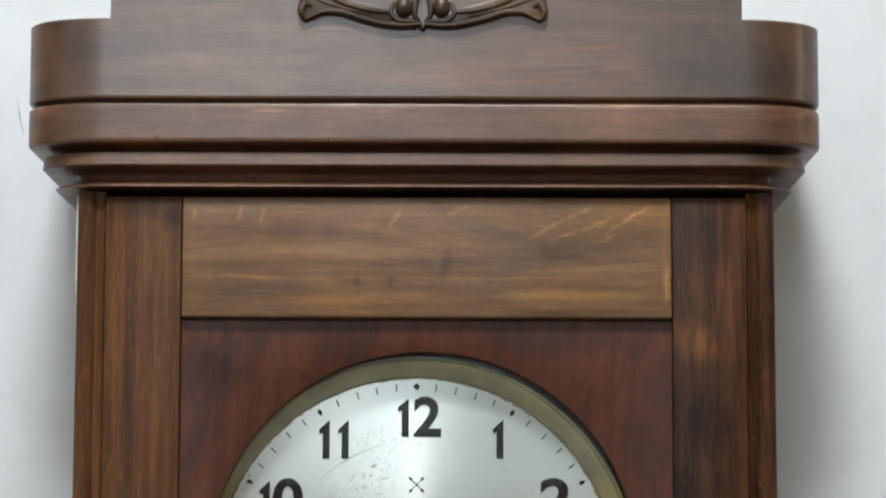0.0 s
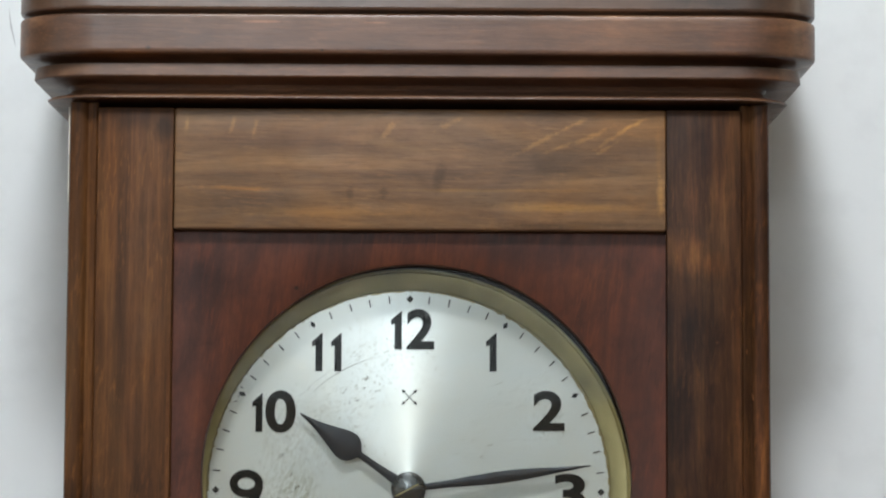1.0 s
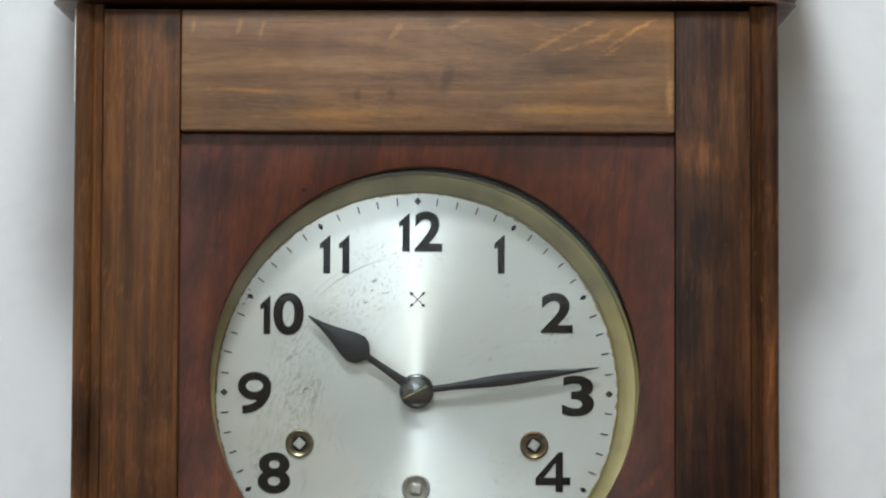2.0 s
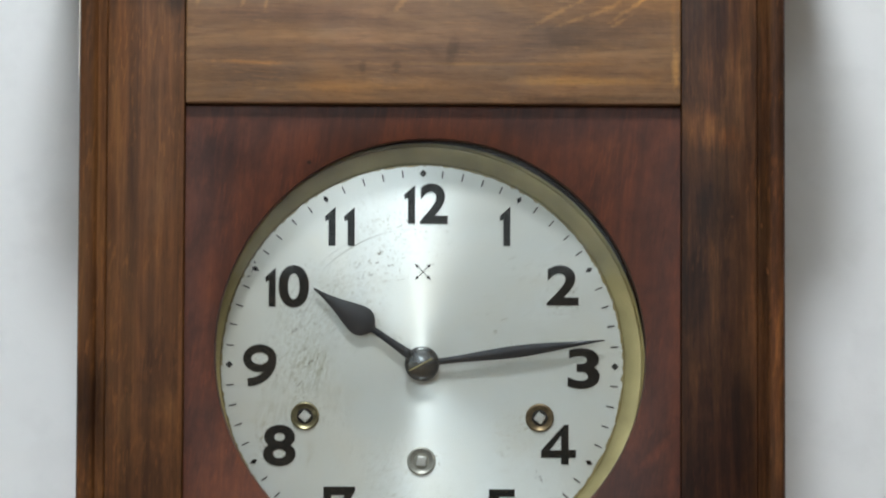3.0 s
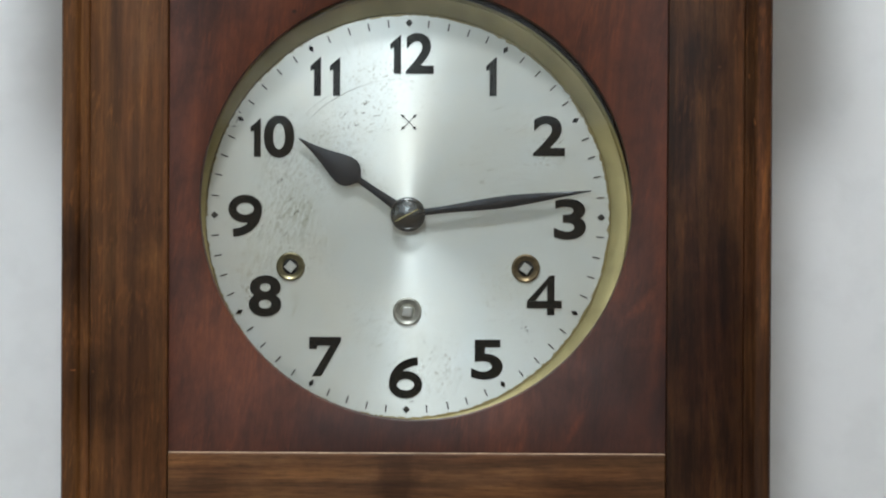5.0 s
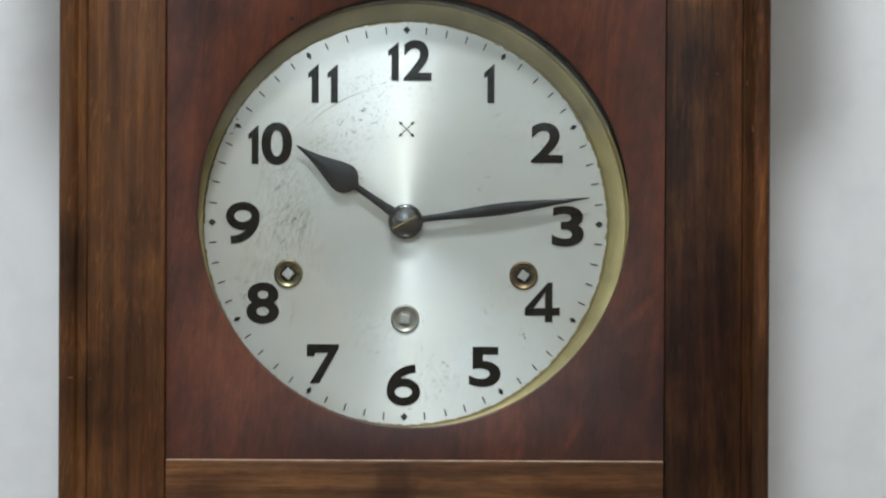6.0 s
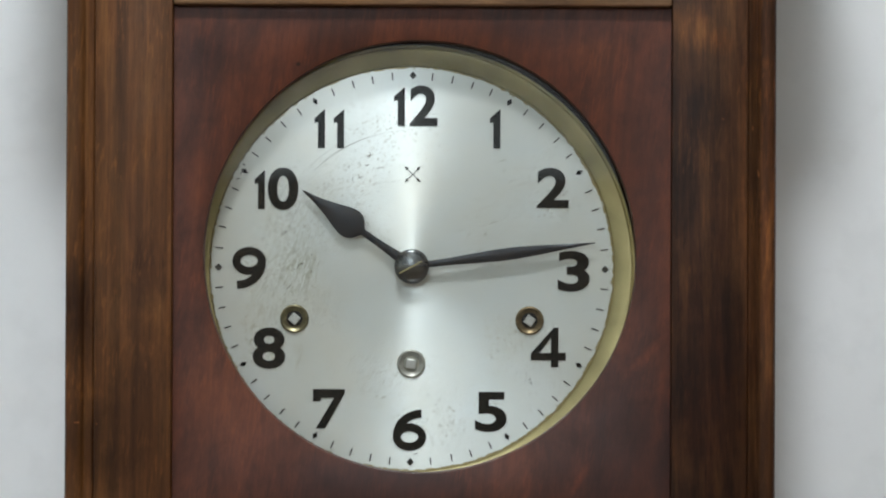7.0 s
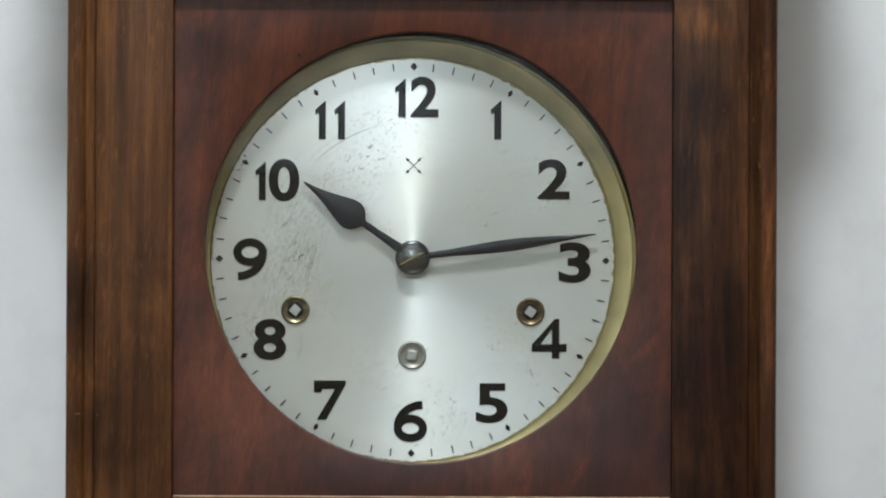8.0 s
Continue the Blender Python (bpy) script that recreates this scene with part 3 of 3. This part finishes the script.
# ---- cornice ----
def plan(out, half=180.7, front=-16.0, radius=24.0, n=16):
    """The cornice's outline seen from above, drawn in by out."""
    h, f, r = half - out * 1.25, front + out, max(radius - out * 0.6, 4)
    bend = [math.pi / 2 * k / n for k in range(n + 1)]
    w = r * 1.5
    pts = [(-h, BACK), (-h, f + r + 0.8)]
    pts += [(-h + w - w * math.cos(a), f + r - r * math.sin(a)) for a in bend]
    pts += [(-h + w + 0.8, f), (h - w - 0.8, f)]
    pts += [(h - w + w * math.sin(a), f + r - r * math.cos(a)) for a in bend] + [(h, f + r + 0.8)]
    return [(x - 1.0, y) for x, y in pts + [(h, BACK)]]


def grown(z):
    return 4.5 + (z - 4.5) * 1.0052


def stack(profile):
    return rings([[(x, y, grown(z)) for x, y in plan(out)] for z, out in profile])


def cornice():
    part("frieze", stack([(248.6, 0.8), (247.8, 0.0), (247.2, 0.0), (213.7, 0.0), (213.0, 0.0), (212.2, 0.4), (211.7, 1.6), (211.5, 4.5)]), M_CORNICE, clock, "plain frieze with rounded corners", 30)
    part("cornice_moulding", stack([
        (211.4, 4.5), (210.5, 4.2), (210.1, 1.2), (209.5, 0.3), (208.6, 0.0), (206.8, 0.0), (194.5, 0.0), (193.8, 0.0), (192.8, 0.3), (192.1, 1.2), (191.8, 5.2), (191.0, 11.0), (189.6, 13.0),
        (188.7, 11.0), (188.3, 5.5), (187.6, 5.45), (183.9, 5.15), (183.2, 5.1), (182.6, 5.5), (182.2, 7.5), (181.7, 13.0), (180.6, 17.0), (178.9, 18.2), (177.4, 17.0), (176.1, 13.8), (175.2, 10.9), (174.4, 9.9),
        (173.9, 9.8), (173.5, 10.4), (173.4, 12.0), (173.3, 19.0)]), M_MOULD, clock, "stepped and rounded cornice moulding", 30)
    top = [(-141.6, 213.2), (141.6, 213.2), (141.6, 282)]
    top += [(141.6 - 26 * math.sin(a), 282 + 16 * (1 - math.cos(a))) for a in [math.pi / 2 * k / 8 for k in range(1, 9)]]
    top += [(100 * math.cos(a), 298 + 26 * math.sin(a)) for a in [math.pi * k / 24 for k in range(1, 24)]]
    top += [(-141.6 + 26 * math.cos(a), 298 - 16 * math.sin(a)) for a in [math.pi / 2 * k / 8 for k in range(0, 8)]] + [(-141.6, 282)]
    part("crest_board", slab([(x * 1.0052, grown(z)) for x, z in top], -16.15, 2.0), M_CORNICE, clock, "crest board with cut-out shoulders")


def carved(name, bm, mat, parent, label=""):
    for v in bm.verts:
        v.co = Vector((v.co.x * 1.0052, v.co.y + 8.5, grown(v.co.z)))
    return part(name, bm, mat, parent, label)


def carving():
    """Leaf scrolls, mirrored about the middle."""
    c = carved("carved_ornament", slab([(-30, 258), (27, 258), (30, 274), (-1.6, 286), (-33, 274)], -25.0, -21.5, 1.0), M_CARVE, clock, "carved leaf scroll ornament in worn brown wood")
    for s in (-1, 1):
        def X(v):
            return -1.6 + s * v
        low = [(0.8, 244.4), (10, 243.9), (20, 245.2), (28, 247.3), (36, 249.9), (44, 250.2), (49, 248.2), (52.3, 246.6)]
        edge = [(54.8, 249.0), (55.6, 255), (54, 263), (46, 264), (38, 259), (28, 255.6), (18, 253.0), (10, 250.5), (4, 249.5), (0.8, 247)]
        body = slab([(X(u), z) for u, z in low + edge][::s], -28.0, -21.5, 1.1)
        carved("leaf", body, M_CARVE, c)
        lip = spline([(X(u), -28.2, z + 0.9) for u, z in low], 30)
        carved("scroll_rib", sweep(lip, [0.7 + 0.7 * math.sin(math.pi * min(1, 0.1 + k / 30)) for k in range(31)], 1.0), M_CARVE, c)
        mid = spline([(X(13), -28.2, 250.6), (X(24), -28.4, 251.8), (X(36), -28.2, 255.4), (X(48), -27.8, 262.0)], 20)
        carved("scroll_rib", sweep(mid, [0.6 + 1.1 * math.sin(math.pi * k / 20) for k in range(21)], 1.0), M_CARVE, c)
        vein = spline([(X(20), -28.2, 248.6), (X(30), -28.3, 251.2), (X(42), -28.2, 254.5), (X(51), -28, 258.0)], 20)
        carved("scroll_rib", sweep(vein, [0.3 + 0.5 * math.sin(math.pi * k / 20) for k in range(21)], 1.0), M_CARVE, c)
        tip = spline([(X(52.6), -28, 247.4), (X(54.4), -28.6, 251.0), (X(52.6), -28.6, 254.6), (X(49.6), -28.2, 253.6)], 14)
        carved("scroll_tip", sweep(tip, [0.9 + 0.9 * math.sin(math.pi * k / 14) for k in range(15)], 1.1), M_CARVE, c)
        curl = spline([(X(1.2), -28, 246.0), (X(5.0), -28.4, 246.6), (X(11.0), -28.6, 247.0), (X(14.2), -28.4, 250.6), (X(12.8), -28, 255.4)], 20)
        carved("scroll_rib", sweep(curl, [0.7 + 0.5 * math.sin(math.pi * k / 20) for k in range(21)], 1.0), M_CARVE, c)
        inner = spline([(X(1.2), -28, 246.4), (X(3.4), -28.4, 249.0), (X(3.6), -28.4, 255), (X(2), -28, 262), (X(5), -27, 272)], 18)
        carved("scroll_rib", sweep(inner, [0.8 + 0.5 * math.sin(math.pi * k / 18) for k in range(19)], 1.0), M_CARVE, c)
        bead = bmesh.new()
        bmesh.ops.create_uvsphere(bead, u_segments=20, v_segments=12, radius=1.0)
        for v in bead.verts:
            v.co = Vector((X(8.4) + v.co.x * 3.9, -27.6 + v.co.y * 3.6, 253.0 + v.co.z * 5.0))
        carved("bead", bead, M_CARVE, c)
    drop = bmesh.new()
    bmesh.ops.create_uvsphere(drop, u_segments=12, v_segments=8, radius=1.0)
    for v in drop.verts:
        v.co = Vector((-1.6 + v.co.x * 1.5, -26.0 + v.co.y * 1.8, 244.4 + v.co.z * 1.9))
    carved("bead", drop, M_CARVE, c)


# ---- dial ----
CX, CZ, DY = -4.3, -1.1, 25.0


def numeral(text, x0, x1, z0, z1, parent):
    """One figure of the built-in font, fitted to its width and height."""
    w, h = x1 - x0, z1 - z0

    def at(u, v):
        return x0 + u * w, z0 + v * h

    def shape(points, lift, bm=None):
        return slab([at(u, v) for u, v in points], DY - 0.45 - lift, DY - 0.2, bm=bm)

    def stroke(points, half, lift, bm, closed=False):
        pts = [Vector(at(u, v)) for u, v in points]
        n = len(pts)
        for k in range(n if closed else n - 1):
            quad = []
            for m in (k, k + 1):
                a, c = pts[(m - 1) % n] if closed or m else pts[0], pts[(m + 1) % n] if closed or m < n - 1 else pts[-1]
                d = (c - a).normalized()
                quad.append((pts[m % n] + Vector((-d.y, d.x)) * half, pts[m % n] - Vector((-d.y, d.x)) * half))
            slab([quad[0][0], quad[1][0], quad[1][1], quad[0][1]], DY - 0.45 - lift, DY - 0.2, bm=bm)
        return bm

    if text in "14679":
        if text == "1":
            bm = shape(((0.34, 0), (1, 0), (1, 1), (0.9, 0.985), (0, 0.76), (0.05, 0.63), (0.34, 0.68)), 0)
        elif text == "7":
            bm = shape(((0.0, 1.0), (1.0, 1.0), (1.0, 0.9), (0.385, 0.0), (0.09, 0.0), (0.66, 0.78), (0.26, 0.78), (0.235, 0.69), (0.0, 0.69)), 0)
        elif text == "4":
            bm = shape(((0.575, 0.0), (0.79, 0.0), (0.79, 1.0), (0.66, 1.0), (0.575, 0.88)), 0)
            shape(((0.0, 0.17), (1.0, 0.17), (1.0, 0.37), (0.0, 0.35)), 0.02, bm)
            shape(((0.0, 0.35), (0.25, 0.36), (0.70, 0.88), (0.66, 1.0)), 0.04, bm)
        else:
            bm = bmesh.new()
            flip = (lambda u, v: (u, v)) if text == "6" else (lambda u, v: (1 - u, 1 - v))
            half = 1.85
            bu, bv = half / w, half / h
            bowl = [flip(0.5 + (0.5 - bu) * math.cos(a), 0.335 + (0.335 - bv) * math.sin(a)) for a in [2 * math.pi * k / 36 for k in range(36)]]
            stroke(bowl, half, 0, bm, True)
            tail = [flip(bu + (0.86 - bu) * (1 - math.cos(a)) , 0.36 + (1 - bv - 0.36) * math.sin(a)) for a in [math.pi / 2 * k / 14 for k in range(15)]]
            stroke(tail, half, 0.02, bm)
        return part("numeral", bm, M_INK, parent, "black painted figure " + text)
    cu = bpy.data.curves.new("numeral", "FONT")
    cu.body, cu.size, cu.offset, cu.resolution_u = text, 1.0, 0.028, 6
    tmp = new("numeral_source", cu)
    me = bpy.data.meshes.new_from_object(tmp.evaluated_get(bpy.context.evaluated_depsgraph_get()))
    bpy.data.objects.remove(tmp)
    bm = bmesh.new()
    bm.from_mesh(me)
    bmesh.ops.remove_doubles(bm, verts=bm.verts, dist=1e-5)
    xs, ys = [v.co.x for v in bm.verts], [v.co.y for v in bm.verts]
    for v in bm.verts:
        v.co = Vector((x0 + (v.co.x - min(xs)) / (max(xs) - min(xs)) * (x1 - x0), DY - 0.45, z0 + (v.co.y - min(ys)) / (max(ys) - min(ys)) * (z1 - z0)))
    r = bmesh.ops.extrude_face_region(bm, geom=list(bm.faces))
    for v in r["geom"]:
        if isinstance(v, bmesh.types.BMVert):
            v.co.y = DY - 0.2
    part("numeral", bm, M_INK, parent, "black painted figure " + text)


def dial():
    d = part("dial", turned(CX + 0.3, CZ - 0.1, [(91.6, DY + 1.2), (91.8, DY + 0.3), (91.5, DY), (60, DY), (30, DY), (6, DY), (0, DY)], 160), M_DIAL, clock, "silvered spun-metal clock dial with scratches")
    part("dial_ring", turned(CX + 0.2, CZ, [(91.9, DY + 0.6), (92.0, DY - 0.5), (92.6, DY - 1.2), (93.2, DY - 1.6), (99.0, DY - 4.3), (99.4, DY - 4.2), (99.7, DY - 3.7), (100.1, DY - 3.6), (100.4, DY - 4.2), (100.8, DY - 4.2), (101.1, DY - 3.7), (101.25, DY - 2.8), (101.3, DY + 1.5), (91.9, DY + 1.5)], 160, True), M_BRASS, clock, "dull aged brass ring round the dial", 50)
    k = 1 / 3.909
    figures = [("1", 698, 717.5, 140, 208.5), ("2", 726, 775.5, 136.5, 208.5), ("1", 557, 576, 179.5, 248.5), ("1", 591, 610, 179.5, 248.5), ("1", 868, 887, 178, 247.5),
               ("1", 451.5, 470, 288, 357), ("0", 475, 529.5, 283, 358.5), ("2", 952, 1008.5, 281.5, 353), ("3", 989.5, 1046.5, 428.5, 501), ("9", 413, 472.5, 424, 498.5),
               ("4", 942.5, 1004.5, 564.5, 635), ("8", 449.5, 507.5, 566.5, 640), ("7", 557, 613.5, 675.5, 745), ("5", 844, 900.5, 679, 750), ("6", 698.5, 758, 711, 784)]
    for text, x0, x1, y0, y1 in figures:
        numeral(text, CX + (x0 - 730.6) * k, CX + (x1 - 730.6) * k, CZ + (461.4 - y1) * k, CZ + (461.4 - y0) * k, d)
    bar = mesh_of("minute_mark", box(CX - 0.3, CX + 0.3, DY - 0.35, DY - 0.1, CZ + 85.9, CZ + 89.3), M_INK_FAINT)
    gem = mesh_of("hour_mark", slab([(CX - 1.15, CZ + 87.5), (CX, CZ + 85.6), (CX + 1.15, CZ + 87.5), (CX, CZ + 89.4)], DY - 0.4, DY - 0.1), M_INK)
    square = mesh_of("hour_mark", slab([(CX - 1.65, CZ + 87.5), (CX, CZ + 85.7), (CX + 1.65, CZ + 87.5), (CX, CZ + 89.3)], DY - 0.4, DY - 0.1), M_INK_FAINT)
    pivot = Vector((CX / 1000, 0, CZ / 1000 + DIAL_Z)) - BASE
    for m in range(60):
        hour = m % 5 == 0
        ob = new("hour_mark" if hour else "minute_mark", (square if m % 15 == 0 else gem) if hour else bar)
        ob.parent = d
        ob.matrix_local = Matrix.Translation(pivot) @ Matrix.Rotation(radians(6 * m + random.uniform(-0.25, 0.25)), 4, "Y") @ Matrix.Scale(random.uniform(0.997, 1.003), 4) @ Matrix.Translation(-pivot)
    for a in (45, -45):
        lx, lz = CX + 0.3, CZ + 42.8
        bm = box(-0.16, 0.16, DY - 0.35, DY - 0.1, -4.6, 4.6)
        for s in (-1, 1):
            slab([(-0.75, s * 3.2), (0.0, s * 5.2), (0.75, s * 3.2)][::s], DY - 0.38, DY - 0.1, bm=bm)
        bmesh.ops.rotate(bm, verts=bm.verts, cent=(0, 0, 0), matrix=Matrix.Rotation(radians(a), 3, "Y"))
        bmesh.ops.translate(bm, verts=bm.verts, vec=(lx, 0, lz))
        part("crossed_bar", bm, M_INK_FAINT, d)
    for gx, gz, turn, mat in ((-57.3, -24.0, 40, M_GROMMET), (49.3, -24.4, 34, M_RUSTY), (-4.3, -44.2, 8, M_NICKEL)):
        g = part("winding_grommet", turned(gx, gz, [(6.5, DY), (6.4, DY - 1.0), (5.7, DY - 1.5), (5.1, DY - 1.3), (4.5, DY - 0.9), (3.7, DY - 0.2), (3.4, DY + 0.2)], 40), mat, d, "worn metal winding hole collar")
        part("winding_hole", turned(gx, gz, [(4.1, DY - 0.08), (0, DY - 0.06)], 32), M_NICKEL_DARK if mat is M_NICKEL else M_HOLE, g)
        bm = box(-2.1, 2.1, DY - 1.6, DY, -2.1, 2.1, 0.3)
        bmesh.ops.rotate(bm, verts=bm.verts, cent=(0, 0, 0), matrix=Matrix.Rotation(radians(turn), 3, "Y"))
        bmesh.ops.translate(bm, verts=bm.verts, vec=(gx, 0, gz))
        part("winding_square", bm, M_STEEL, g, "square steel winding arbor", 15)


def pointer(name, tip, profile, y, mat, label, thick=1.0):
    """A hand from the hub to its tip; profile: rows of distance along it (0 to 1) and half width."""
    hub = Vector((CX + 0.3, 0, CZ + 1.1))
    d = Vector((tip[0], 0, tip[1])) - hub
    length, u = d.length, d.normalized()
    n = Vector((-u.z, 0, u.x))
    loops = []
    for s, w in profile:
        p = hub + u * (s * length)
        loops.append([p + n * w + Vector((0, y + thick * 0.3, 0)), p + n * w * 0.45 + Vector((0, y, 0)), p - n * w * 0.45 + Vector((0, y, 0)), p - n * w + Vector((0, y + thick * 0.3, 0)), p - n * w + Vector((0, y + thick, 0)), p + n * w + Vector((0, y + thick, 0))])
    part(name, rings(loops), mat, clock, label, 25)


def clock_work():
    pointer("hour_hand", (-53.4, 33.9), [(0, 3.0), (0.2, 1.9), (0.34, 1.55), (0.45, 1.5), (0.465, 2.6), (0.485, 4.4), (0.515, 6.0), (0.555, 6.8), (0.60, 6.6), (0.66, 5.6), (0.73, 4.1), (0.81, 2.6), (0.90, 1.3), (0.96, 0.7), (1.0, 0.35)], 20.0, M_HAND, "blackened hour hand with a pear-shaped tip")
    pointer("minute_hand", (78.5, 10.9), [(0, 2.0), (0.1, 1.5), (0.2, 1.6), (0.35, 2.3), (0.47, 2.75), (0.58, 2.7), (0.7, 2.1), (0.82, 1.3), (0.93, 0.65), (1.0, 0.25)], 18.4, M_HAND, "blackened tapered minute hand")
    hx, hz = CX + 0.2, CZ + 1.0
    hub = part("hand_nut", turned(hx, hz, [(7.0, DY), (7.7, 19.0), (7.9, 17.6), (7.5, 16.7), (6.6, 16.4), (6.0, 16.8), (5.4, 16.6), (3.4, 16.0), (0, 15.7)], 56), M_HUB, clock, "grey metal hand nut", 50)
    bm = box(-5.8, 5.8, 15.6, 16.9, -0.22, 0.22)
    bmesh.ops.rotate(bm, verts=bm.verts, cent=(0, 0, 0), matrix=Matrix.Rotation(radians(-28), 3, "Y"))
    bmesh.ops.translate(bm, verts=bm.verts, vec=(hx - 0.6, 0, hz - 0.4))
    part("slot", bm, M_BRASS, hub, "thin brass slot line")


def wall_mark():
    line = spline([(-209.5, 139.9, 241), (-208.7, 139.9, 234), (-207.4, 139.9, 228), (-205.9, 139.9, 222)], 12)
    me = mesh_of("wall_scuff", sweep(line, [0.1 + 0.25 * math.sin(math.pi * k / 12) for k in range(13)], 0.6, 6), M_SCUFF)
    ob = tagged(new("wall_scuff", me), "thin grey scuff line on the white wall", kind="structure")
    ob.location = BASE


case()
door()
dial_mask()
cornice()
carving()
dial()
clock_work()
wall_mark()
